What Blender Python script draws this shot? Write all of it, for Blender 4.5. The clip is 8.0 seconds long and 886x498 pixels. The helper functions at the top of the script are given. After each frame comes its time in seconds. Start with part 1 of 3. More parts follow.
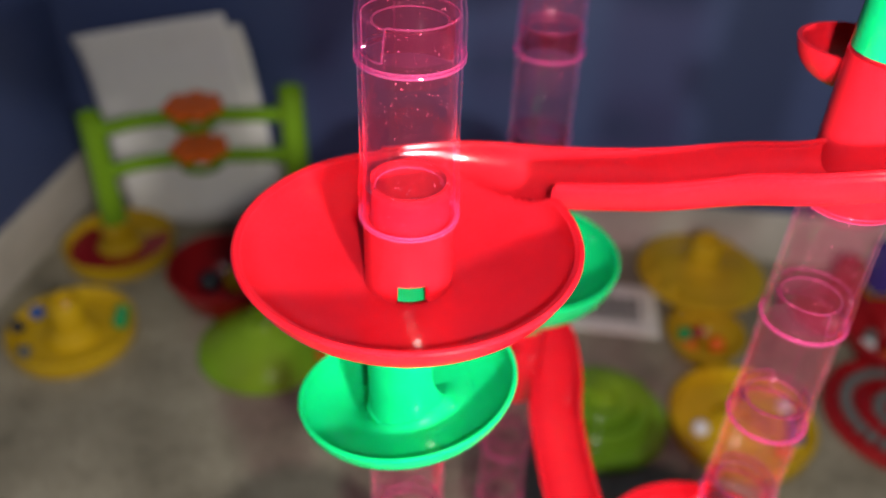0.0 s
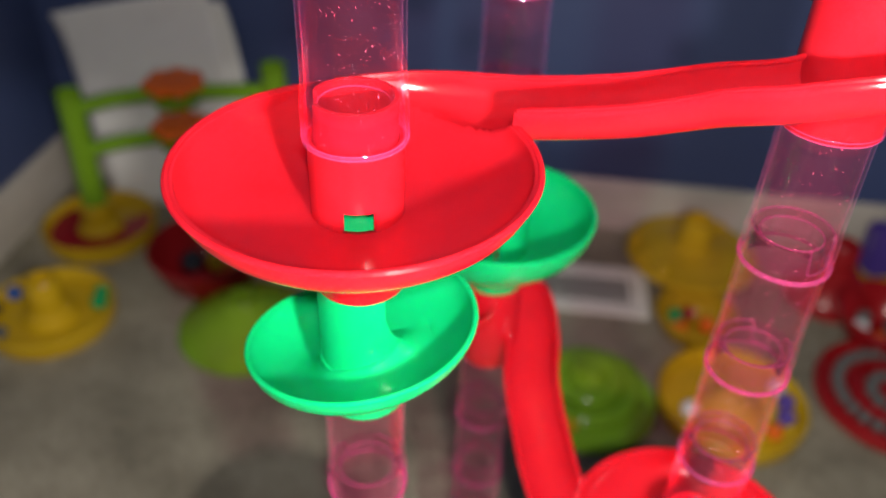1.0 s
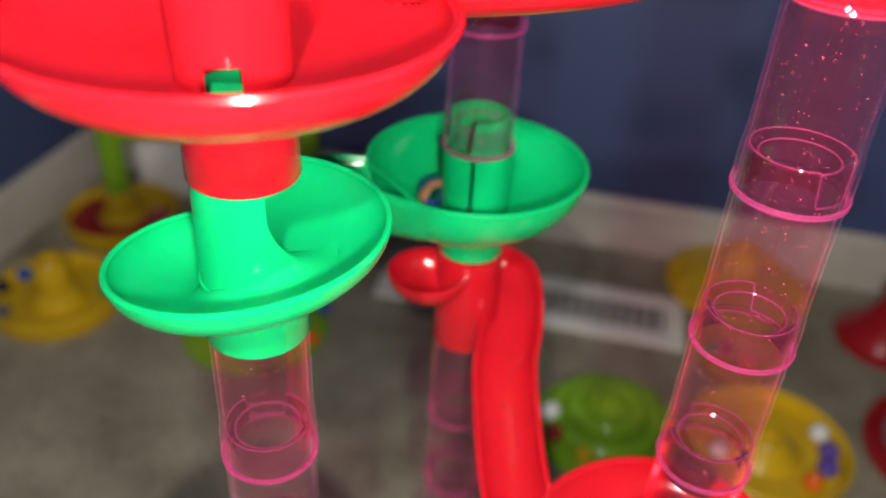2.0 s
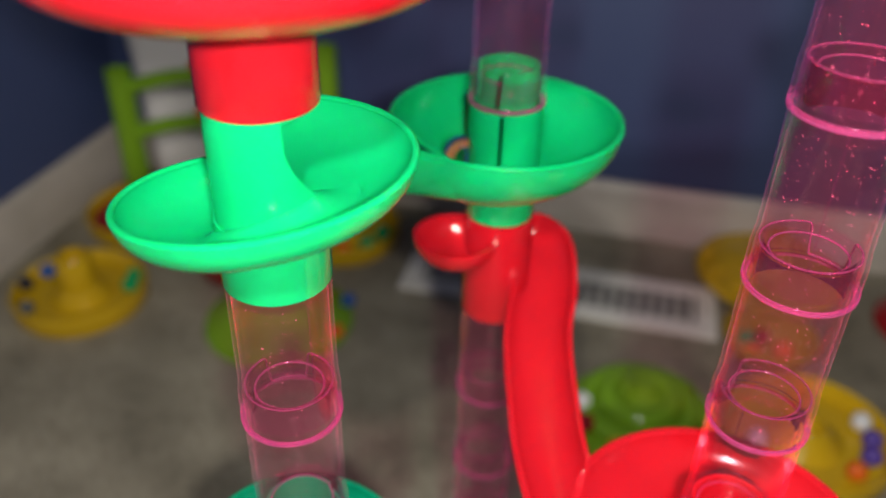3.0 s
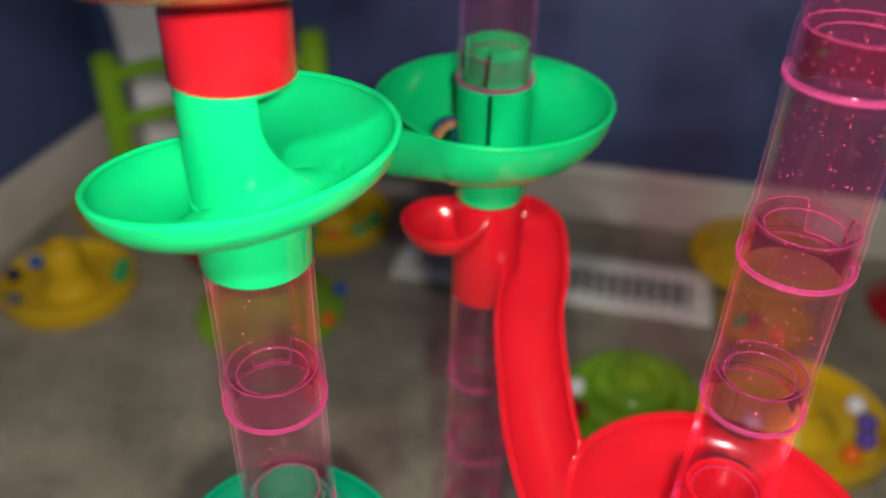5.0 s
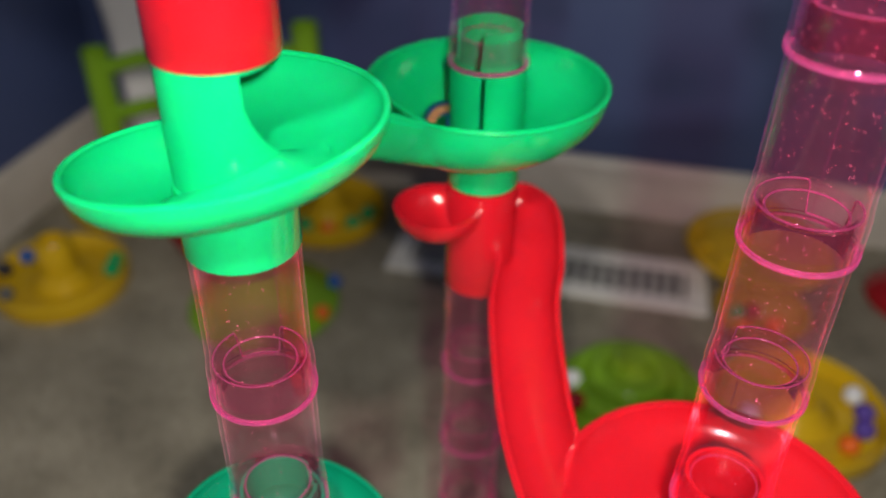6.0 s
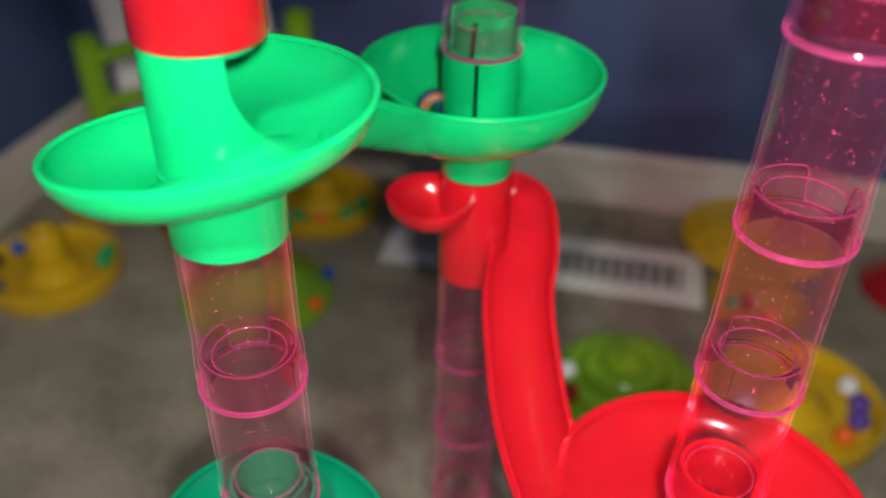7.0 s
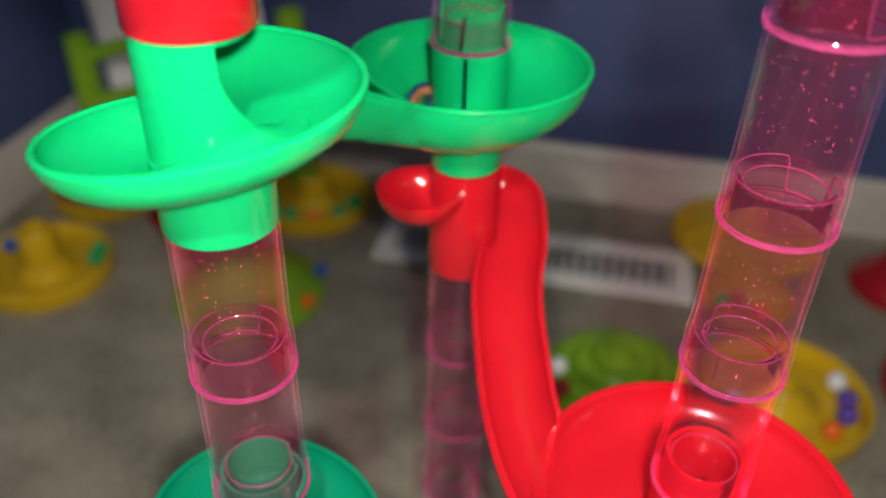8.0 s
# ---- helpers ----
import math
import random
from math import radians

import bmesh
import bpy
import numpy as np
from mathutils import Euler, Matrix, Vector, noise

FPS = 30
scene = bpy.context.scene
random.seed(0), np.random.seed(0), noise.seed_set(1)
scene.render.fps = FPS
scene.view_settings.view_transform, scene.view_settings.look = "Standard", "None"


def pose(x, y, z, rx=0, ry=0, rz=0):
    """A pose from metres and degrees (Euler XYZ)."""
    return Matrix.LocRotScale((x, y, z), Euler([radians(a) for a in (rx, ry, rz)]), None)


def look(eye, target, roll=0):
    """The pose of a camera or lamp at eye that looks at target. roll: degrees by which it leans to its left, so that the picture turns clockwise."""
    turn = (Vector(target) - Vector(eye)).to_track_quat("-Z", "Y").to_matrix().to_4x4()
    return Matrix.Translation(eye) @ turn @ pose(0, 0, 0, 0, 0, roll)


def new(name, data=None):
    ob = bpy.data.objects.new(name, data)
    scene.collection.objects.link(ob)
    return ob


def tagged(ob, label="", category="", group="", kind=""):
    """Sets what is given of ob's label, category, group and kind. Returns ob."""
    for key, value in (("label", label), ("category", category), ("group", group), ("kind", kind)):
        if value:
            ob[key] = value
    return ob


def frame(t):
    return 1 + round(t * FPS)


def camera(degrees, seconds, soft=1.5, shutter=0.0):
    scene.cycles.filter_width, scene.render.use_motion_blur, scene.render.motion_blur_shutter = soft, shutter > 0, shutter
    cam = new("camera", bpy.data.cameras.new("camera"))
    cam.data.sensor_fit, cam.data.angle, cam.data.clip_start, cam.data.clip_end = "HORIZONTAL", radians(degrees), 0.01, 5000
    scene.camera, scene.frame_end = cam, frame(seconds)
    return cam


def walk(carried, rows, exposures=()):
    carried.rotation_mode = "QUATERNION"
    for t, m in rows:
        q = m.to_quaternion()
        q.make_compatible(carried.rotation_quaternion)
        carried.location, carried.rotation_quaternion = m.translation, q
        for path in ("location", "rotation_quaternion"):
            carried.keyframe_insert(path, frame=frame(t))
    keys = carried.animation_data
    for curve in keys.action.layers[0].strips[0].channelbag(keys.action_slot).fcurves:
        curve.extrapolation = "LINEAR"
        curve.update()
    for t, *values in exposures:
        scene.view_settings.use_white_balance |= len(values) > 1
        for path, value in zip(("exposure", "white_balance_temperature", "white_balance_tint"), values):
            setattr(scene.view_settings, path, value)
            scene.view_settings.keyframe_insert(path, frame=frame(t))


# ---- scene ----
cam = camera(56.46, 8.0, 1.7)
PATH = [
    (0, (0.0175, -0.0006, 0.6778), (-0.0011, 0.1601, 0.5601), 2.09),
    (0.5, (0.0217, 0.0009, 0.6738), (0.0026, 0.1602, 0.5554), 1.2),
    (1, (0.0312, 0.0043, 0.6508), (0.0134, 0.1645, 0.5326), 2.24),
    (1.2, (0.0503, 0.0069, 0.6327), (0.0299, 0.1683, 0.5164), 3.05),
    (2.3, (0.0707, 0.0394, 0.5781), (0.0347, 0.2033, 0.4694), 2.65),
    (2.5, (0.0696, 0.0373, 0.5699), (0.0326, 0.2017, 0.4621), 2.14),
    (3, (0.0683, 0.0383, 0.5660), (0.0296, 0.2013, 0.4567), 1.43),
    (3.5, (0.0691, 0.0407, 0.5612), (0.0315, 0.2033, 0.4509), 1.26),
    (4, (0.0681, 0.0424, 0.5628), (0.0301, 0.2040, 0.4513), 1.07),
    (5.5, (0.0700, 0.0448, 0.5574), (0.0337, 0.2069, 0.4461), 1.21),
    (6, (0.0698, 0.0473, 0.5544), (0.0340, 0.2087, 0.4419), 1.07),
    (6.5, (0.0711, 0.0422, 0.5516), (0.0364, 0.2038, 0.4390), 1.27),
    (7, (0.0700, 0.0504, 0.5513), (0.0356, 0.2110, 0.4372), 1.27),
    (7.5, (0.0707, 0.0489, 0.5497), (0.0367, 0.2094, 0.4353), 1.41),
    (8, (0.0724, 0.0462, 0.5506), (0.0396, 0.2072, 0.4366), 1.57),
]
walk(cam, [(t, look(eye, target, roll)) for t, eye, target, roll in PATH], [(0, 0.16), (1, 0.06), (2.3, 0), (8, 0)])
cam.data.dof.use_dof = True
cam.data.dof.focus_distance = 0.225
cam.data.dof.aperture_fstop = 6.8

# ---------- light: the torch beside the lens, at the two ends of its way, in a dark room ----------
world = bpy.data.worlds.new("world")
scene.world = world
world.use_nodes = True
world.node_tree.nodes["Background"].inputs[0].default_value = (0.5, 0.55, 0.7, 1)
world.node_tree.nodes["Background"].inputs[1].default_value = 0.02


def torch(name, place, watts):
    lamp = bpy.data.lights.new(name, "POINT")
    lamp.energy, lamp.shadow_soft_size, lamp.color = watts, 0.008, (1.0, 0.95, 0.86)
    ob = new(name, lamp)
    ob.location = place
    return ob


torch("torch_lamp_high", (0.055, -0.061, 0.725), 10.5)
torch("torch_lamp_low", (0.109, -0.014, 0.5995), 11.5)

# ---------- materials ----------


def material(name):
    m = bpy.data.materials.new(name)
    m.use_nodes = True
    m.node_tree.nodes.clear()
    return m, m.node_tree.nodes, m.node_tree.links


def plastic(name, colour, rough=0.15, vary=0.12, grain=900.0, bump=0.02, clear=0.0, deep=0.0):
    """Moulded toy plastic: faint clouds in the colour, fine scuffs in the gloss and a slightly wavy skin."""
    m, n, l = material(name)
    out, b = n.new("ShaderNodeOutputMaterial"), n.new("ShaderNodeBsdfPrincipled")
    co = n.new("ShaderNodeTexCoord")
    big, fine = n.new("ShaderNodeTexNoise"), n.new("ShaderNodeTexNoise")
    big.inputs["Scale"].default_value, fine.inputs["Scale"].default_value = 45.0, grain
    fine.inputs["Detail"].default_value = 4.0
    l.new(co.outputs["Object"], big.inputs["Vector"])
    l.new(co.outputs["Object"], fine.inputs["Vector"])
    mix = n.new("ShaderNodeMix")
    mix.data_type = "RGBA"
    mix.inputs[6].default_value = (*[c * (1 - vary) for c in colour], 1)
    mix.inputs[7].default_value = (*[min(1, c * (1 + vary) + 0.002) for c in colour], 1)
    l.new(big.outputs["Fac"], mix.inputs[0])
    l.new(mix.outputs[2], b.inputs["Base Color"])
    ramp = n.new("ShaderNodeMapRange")
    ramp.inputs["To Min"].default_value, ramp.inputs["To Max"].default_value = max(0.04, rough - 0.06), rough + 0.10
    l.new(fine.outputs["Fac"], ramp.inputs["Value"])
    l.new(ramp.outputs[0], b.inputs["Roughness"])
    bp = n.new("ShaderNodeBump")
    bp.inputs["Strength"].default_value, bp.inputs["Distance"].default_value = bump, 0.001
    l.new(big.outputs["Fac"], bp.inputs["Height"])
    l.new(bp.outputs[0], b.inputs["Normal"])
    b.inputs["IOR"].default_value = 1.42
    if deep:
        b.inputs["Subsurface Weight"].default_value, b.inputs["Subsurface Scale"].default_value = deep, 0.004
        b.inputs["Subsurface Radius"].default_value = [0.12 + 0.88 * c / max(colour) for c in colour]
    if clear:
        see, mixer = n.new("ShaderNodeBsdfTransparent"), n.new("ShaderNodeMixShader")
        see.inputs[0].default_value = (*[min(1, c * 0.8 + 0.2) for c in colour], 1)
        mixer.inputs[0].default_value = clear
        l.new(b.outputs[0], mixer.inputs[1])
        l.new(see.outputs[0], mixer.inputs[2])
        l.new(mixer.outputs[0], out.inputs[0])
    else:
        l.new(b.outputs[0], out.inputs[0])
    return m


def clear_pink(name, tint, body, body_share, specks, shine=1.0):
    """See-through pink plastic: tinted, glossy, a little milky, with dust specks and scratches."""
    m, n, l = material(name)
    out = n.new("ShaderNodeOutputMaterial")
    see, milk, gloss = n.new("ShaderNodeBsdfTransparent"), n.new("ShaderNodeBsdfDiffuse"), n.new("ShaderNodeBsdfGlossy")
    see.inputs[0].default_value, milk.inputs[0].default_value = (*tint, 1), (*body, 1)
    gloss.inputs["Roughness"].default_value = 0.06
    co, dust, dim = n.new("ShaderNodeTexCoord"), n.new("ShaderNodeTexNoise"), n.new("ShaderNodeTexNoise")
    dust.inputs["Scale"].default_value, dim.inputs["Scale"].default_value = 1500.0, 60.0
    dust.inputs["Detail"].default_value = 1.0
    l.new(co.outputs["Object"], dust.inputs["Vector"])
    l.new(co.outputs["Object"], dim.inputs["Vector"])
    lim = n.new("ShaderNodeMapRange")
    lim.inputs["From Min"].default_value, lim.inputs["From Max"].default_value = 0.772, 0.792
    lim.inputs["To Min"].default_value, lim.inputs["To Max"].default_value = body_share, min(1.0, body_share + specks)
    l.new(dust.outputs["Fac"], lim.inputs["Value"])
    first, second, slant, fres = n.new("ShaderNodeMixShader"), n.new("ShaderNodeAddShader"), n.new("ShaderNodeLayerWeight"), n.new("ShaderNodeMath")
    slant.inputs["Blend"].default_value = 0.5
    fres.operation = "POWER"
    fres.inputs[1].default_value = 4.5
    l.new(slant.outputs["Facing"], fres.inputs[0])
    sheen = n.new("ShaderNodeMix")
    sheen.data_type = "RGBA"
    sheen.inputs[6].default_value, sheen.inputs[7].default_value = (*[shine * c for c in (0.022, 0.017, 0.020)], 1), (*[min(0.9, shine * c) for c in (0.55, 0.30, 0.42)], 1)
    l.new(fres.outputs[0], sheen.inputs[0])
    l.new(sheen.outputs[2], gloss.inputs[0])
    bp = n.new("ShaderNodeBump")
    bp.inputs["Strength"].default_value, bp.inputs["Distance"].default_value = 0.12, 0.001
    l.new(dim.outputs["Fac"], bp.inputs["Height"])
    l.new(bp.outputs[0], gloss.inputs["Normal"])
    l.new(lim.outputs[0], first.inputs[0])
    l.new(see.outputs[0], first.inputs[1])
    l.new(milk.outputs[0], first.inputs[2])
    l.new(first.outputs[0], second.inputs[0])
    l.new(gloss.outputs[0], second.inputs[1])
    l.new(second.outputs[0], out.inputs[0])
    return m


def matte(name, dark, light, scale, rough=0.9, bump=0.3, dist=0.002, big=6.0):
    """A dull surface with fine grain over large faint patches."""
    m, n, l = material(name)
    out, b = n.new("ShaderNodeOutputMaterial"), n.new("ShaderNodeBsdfPrincipled")
    co, fine, wide = n.new("ShaderNodeTexCoord"), n.new("ShaderNodeTexNoise"), n.new("ShaderNodeTexNoise")
    fine.inputs["Scale"].default_value, wide.inputs["Scale"].default_value = scale, big
    fine.inputs["Detail"].default_value, wide.inputs["Detail"].default_value = 6.0, 3.0
    l.new(co.outputs["Object"], fine.inputs["Vector"])
    l.new(co.outputs["Object"], wide.inputs["Vector"])
    add = n.new("ShaderNodeMath")
    add.operation = "MULTIPLY_ADD"
    add.inputs[1].default_value = 0.55
    l.new(fine.outputs["Fac"], add.inputs[0])
    half = n.new("ShaderNodeMath")
    half.operation = "MULTIPLY"
    half.inputs[1].default_value = 0.45
    l.new(wide.outputs["Fac"], half.inputs[0])
    l.new(half.outputs[0], add.inputs[2])
    ramp = n.new("ShaderNodeMapRange")
    ramp.inputs["From Min"].default_value, ramp.inputs["From Max"].default_value = 0.34, 0.66
    l.new(add.outputs[0], ramp.inputs["Value"])
    mix = n.new("ShaderNodeMix")
    mix.data_type = "RGBA"
    mix.inputs[6].default_value, mix.inputs[7].default_value = (*dark, 1), (*light, 1)
    l.new(ramp.outputs[0], mix.inputs[0])
    l.new(mix.outputs[2], b.inputs["Base Color"])
    b.inputs["Roughness"].default_value = rough
    bp = n.new("ShaderNodeBump")
    bp.inputs["Strength"].default_value, bp.inputs["Distance"].default_value = bump, dist
    l.new(fine.outputs["Fac"], bp.inputs["Height"])
    l.new(bp.outputs[0], b.inputs["Normal"])
    l.new(b.outputs[0], out.inputs[0])
    return m


RED = plastic("red_plastic", (0.39, 0.005, 0.012), deep=0.6)
GREEN = plastic("emerald_plastic", (0.001, 0.32, 0.10), deep=0.6)
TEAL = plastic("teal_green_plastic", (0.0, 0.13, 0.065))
PINK = clear_pink("clear_pink_plastic", (0.975, 0.89, 0.915), (0.95, 0.14, 0.29), 0.0055, 0.9, 1.7)
PINK_BAND = clear_pink("pink_thick_plastic", (0.97, 0.80, 0.89), (0.9, 0.14, 0.44), 0.014, 0.6)
PINK_EDGE = clear_pink("pink_moulded_edge", (0.97, 0.46, 0.74), (0.95, 0.24, 0.56), 0.07, 0.4, 3.0)
YELLOW = plastic("yellow_plastic", (0.56, 0.35, 0.01))
CLEAR_YELLOW = plastic("see_through_yellow_plastic", (0.62, 0.40, 0.02), 0.08, clear=0.35)
GOLD = plastic("polished_gold_plastic", (0.70, 0.46, 0.02), 0.0, bump=0.3, clear=0.25)
LIME = plastic("lime_plastic", (0.19, 0.37, 0.018))
CLEAR_RED = plastic("deep_red_plastic", (0.30, 0.008, 0.012), 0.2)
ORANGE = plastic("orange_plastic", (0.75, 0.13, 0.01))
PALE_ORANGE = plastic("peach_plastic", (0.6, 0.28, 0.14))
PURPLE = plastic("violet_plastic", (0.09, 0.05, 0.3))
BLUE_P = plastic("blue_plastic", (0.02, 0.09, 0.35))
TEAL_P = plastic("teal_plastic", (0.0, 0.22, 0.2))
STEEL = plastic("grey_bead_plastic", (0.10, 0.105, 0.105), 0.35)
BLACK = plastic("black_plastic", (0.02, 0.02, 0.03), 0.2)
PEARL = plastic("white_plastic", (0.7, 0.7, 0.72), 0.2)
WALL = matte("dark_blue_wall_paint", (0.046, 0.068, 0.175), (0.058, 0.084, 0.21), 260.0, 0.55, 0.1, 0.001, 2.5)
CARPET = matte("beige_carpet", (0.143, 0.124, 0.088), (0.44, 0.395, 0.30), 330.0, 0.95, 0.9, 0.006, 13.0)
TRIM = matte("white_gloss_paint", (0.44, 0.395, 0.345), (0.54, 0.49, 0.44), 30.0, 0.4, 0.05, 0.001)
CEIL = matte("white_ceiling_paint", (0.7, 0.7, 0.68), (0.76, 0.76, 0.74), 90.0, 0.9, 0.15)
PAPER = matte("white_paper", (0.76, 0.74, 0.73), (0.82, 0.80, 0.79), 70.0, 0.85, 0.1, 0.001)
VENT = matte("white_enamel", (0.60, 0.58, 0.54), (0.70, 0.68, 0.64), 40.0, 0.4, 0.05, 0.001)
# near-black, with the shade inside the floor register put into the colour
DUCT_SHADE = matte("duct_shade_black", (0.012, 0.012, 0.012), (0.03, 0.03, 0.03), 40.0)


# ---------- builders ----------


def thing(name, label, category, m, group="", kind=""):
    ob = new(name)
    ob.empty_display_size = 0.01
    ob.matrix_basis = m
    return tagged(ob, label, category, group, kind)


def part(name, bm, mat, parent=None, label="", smooth=True, flip=True):
    if flip:
        bmesh.ops.recalc_face_normals(bm, faces=bm.faces)
    me = bpy.data.meshes.new(name)
    bm.to_mesh(me)
    bm.free()
    for p in me.polygons:
        p.use_smooth = smooth
    if smooth:
        me.set_sharp_from_angle(angle=radians(40))
    me.materials.append(mat)
    ob = new(name, me)
    ob.parent = parent
    return tagged(ob, label)


def revolve(profile, seg=64, start=0.0, sweep=360.0, bm=None, centre=(0, 0, 0)):
    """A surface turned from (radius, height) pairs about the z axis."""
    bm = bm or bmesh.new()
    full = sweep >= 360
    rows = []
    for i in range(seg if full else seg + 1):
        a = radians(start + sweep * i / seg)
        rows.append([bm.verts.new((centre[0] + r * math.cos(a), centre[1] + r * math.sin(a), centre[2] + z)) for r, z in profile])
    for i in range(seg):
        p, q = rows[i], rows[(i + 1) % len(rows)]
        for j in range(len(profile) - 1):
            bm.faces.new((p[j], q[j], q[j + 1], p[j + 1]))
    bmesh.ops.remove_doubles(bm, verts=bm.verts, dist=1e-6)
    return bm


def shell(outer, thick, seg=64, **more):
    """A turned wall with thickness: the profile out and back, rounded over at both ends."""
    inner = []
    for k, (r, z) in enumerate(outer):
        a, b = outer[max(0, k - 1)], outer[min(len(outer) - 1, k + 1)]
        dx, dz = b[0] - a[0], b[1] - a[1]
        d = math.hypot(dx, dz) or 1
        inner.append((max(0.0001, r - dz / d * thick), z + dx / d * thick))
    return revolve(outer + inner[::-1] + outer[:1], seg, **more)


def sweep_tube(points, radius, closed=False, seg=8, bm=None):
    """A round bar along points."""
    bm = bm or bmesh.new()
    pts = [Vector(p) for p in points]
    count, rings, side = len(pts), [], None
    for i, p in enumerate(pts):
        a = pts[(i - 1) % count] if closed or i else p
        b = pts[(i + 1) % count] if closed or i < count - 1 else p
        t = (b - a).normalized()
        side = (side or t.orthogonal())
        side = (side - t * side.dot(t)).normalized()
        up = t.cross(side)
        rings.append([bm.verts.new(p + radius * (side * math.cos(k * math.tau / seg) + up * math.sin(k * math.tau / seg))) for k in range(seg)])
    for i in range(count if closed else count - 1):
        p, q = rings[i], rings[(i + 1) % count]
        for k in range(seg):
            bm.faces.new((p[k], p[(k + 1) % seg], q[(k + 1) % seg], q[k]))
    if not closed:
        bm.faces.new(rings[0])
        bm.faces.new(rings[-1][::-1])
    return bm


def box(size, at=(0, 0, 0), bevel=0.0, bm=None):
    bm = bm or bmesh.new()
    made = bmesh.ops.create_cube(bm, size=1, matrix=Matrix.Translation(at) @ Matrix.Diagonal((*size, 1)))
    if bevel:
        edges = list({e for v in made["verts"] for e in v.link_edges})
        bmesh.ops.bevel(bm, geom=edges, offset=bevel, segments=2, affect="EDGES")
    return bm


def ball(radius, at=(0, 0, 0), bm=None, squash=1.0):
    bm = bm or bmesh.new()
    bmesh.ops.create_uvsphere(bm, u_segments=20, v_segments=12, radius=radius, matrix=Matrix.Translation(at) @ Matrix.Diagonal((1, 1, squash, 1)))
    return bm


def spline(points, per=14):
    """A smooth line through a few points."""
    p = [Vector(q) for q in points]
    p = [2 * p[0] - p[1], *p, 2 * p[-1] - p[-2]]
    out = []
    for i in range(1, len(p) - 2):
        for k in range(per):
            t = k / per
            out.append(0.5 * (2 * p[i] + (p[i + 1] - p[i - 1]) * t + (2 * p[i - 1] - 5 * p[i] + 4 * p[i + 1] - p[i + 2]) * t * t
                              + (3 * p[i] - p[i - 1] - 3 * p[i + 1] + p[i + 2]) * t ** 3))
    return out + [p[-2]]


def thicken(ob, thick, offset=-1.0):
    mod = ob.modifiers.new("wall", "SOLIDIFY")
    mod.thickness, mod.offset = thick, offset
    mod.use_rim = True
    return ob


# ---------- the room ----------
BACK, LEFT, RIGHT, NEAR, HIGH = 0.987, -0.628, 2.3, -2.2, 2.4


def slab(name, lo, hi, mat, label, category):
    size = [b - a for a, b in zip(lo, hi)]
    mid = [(a + b) / 2 for a, b in zip(lo, hi)]
    ob = part(name, box(size), mat, smooth=False)
    ob.location = mid
    return tagged(ob, label, category, kind="structure")


slab("floor", (LEFT - 0.1, NEAR - 0.1, -0.1), (RIGHT + 0.1, BACK + 0.1, 0), CARPET, "beige cut-pile carpet covering the floor", "floor")
slab("wall_north", (LEFT - 0.1, BACK, 0), (RIGHT + 0.1, BACK + 0.1, HIGH), WALL, "dark blue painted wall with a white baseboard", "wall")
slab("wall_west", (LEFT - 0.1, NEAR, 0), (LEFT, BACK, HIGH), WALL, "dark blue painted side wall with a white baseboard", "wall")
slab("wall_east", (RIGHT, NEAR, 0), (RIGHT + 0.1, BACK, HIGH), WALL, "dark blue painted wall closing the room", "wall")
slab("wall_south", (LEFT - 0.1, NEAR - 0.1, 0), (RIGHT + 0.1, NEAR, HIGH), WALL, "dark blue painted wall closing the room", "wall")
slab("ceiling", (LEFT - 0.1, NEAR - 0.1, HIGH), (RIGHT + 0.1, BACK + 0.1, HIGH + 0.1), CEIL, "plain white painted ceiling", "ceiling")


def baseboard(name, length, m):
    """A moulded skirting: flat face, stepped bead and rounded top."""
    prof = [(0, 0), (-0.012, 0), (-0.012, 0.048), (-0.010, 0.052), (-0.010, 0.058), (-0.007, 0.064), (-0.005, 0.070), (-0.002, 0.073), (0, 0.073)]
    bm = bmesh.new()
    a = [bm.verts.new((0, y, z)) for y, z in prof]
    b = [bm.verts.new((length, y, z)) for y, z in prof]
    for i in range(len(prof) - 1):
        bm.faces.new((a[i], a[i + 1], b[i + 1], b[i]))
    bm.faces.new(a)
    bm.faces.new(b[::-1])
    ob = part(name, bm, TRIM)
    ob.matrix_basis = m
    return tagged(ob, "white painted moulded wooden baseboard", "baseboard", kind="structure")


baseboard("baseboard", RIGHT - LEFT, pose(LEFT, BACK, 0))
baseboard("baseboard", BACK - 0.013 - NEAR, pose(LEFT, NEAR, 0, 0, 0, 90))

# ---------- the marble run: tubes, dishes and chutes in levels of U ----------
U = 0.05045
TOP = 0.5384
A, B, C = (-0.0171, 0.2056), (0.0208, 0.3414), (0.1200, 0.2395)
LEVEL = lambda k: TOP + k * U


def neck_edge(radius, height, dip, turn, seg=144, wide=16):
    """The top edge of a neck: a ring that dips round a rounded slot."""
    out = []
    for i in range(seg):
        a = 360.0 * i / seg
        gap = abs((a - 180 + 180) % 360 - 180)
        s = min(1.0, max(0.0, (gap - wide) / 7))
        s = s * s * (3 - 2 * s)
        b = radians(a + turn)
        out.append((radius * math.cos(b), radius * math.sin(b), height - dip * (1 - s)))
    return out


def neck_wall(radius, low, high, dip, turn, thick=0.0012, seg=144, wide=16):
    """A thin socket wall with a rounded slot in its top edge."""
    top = neck_edge(radius, high, dip, turn, seg, wide)
    bm = bmesh.new()
    rows = []
    for x, y, z in top:
        k = (radius - thick) / radius
        rows.append([bm.verts.new(v) for v in ((x, y, low), (x, y, z), (x * k, y * k, z), (x * k, y * k, low))])
    for i in range(seg):
        p, q = rows[i], rows[(i + 1) % seg]
        for j in range(3):
            bm.faces.new((p[j], q[j], q[j + 1], p[j + 1]))
    return bm


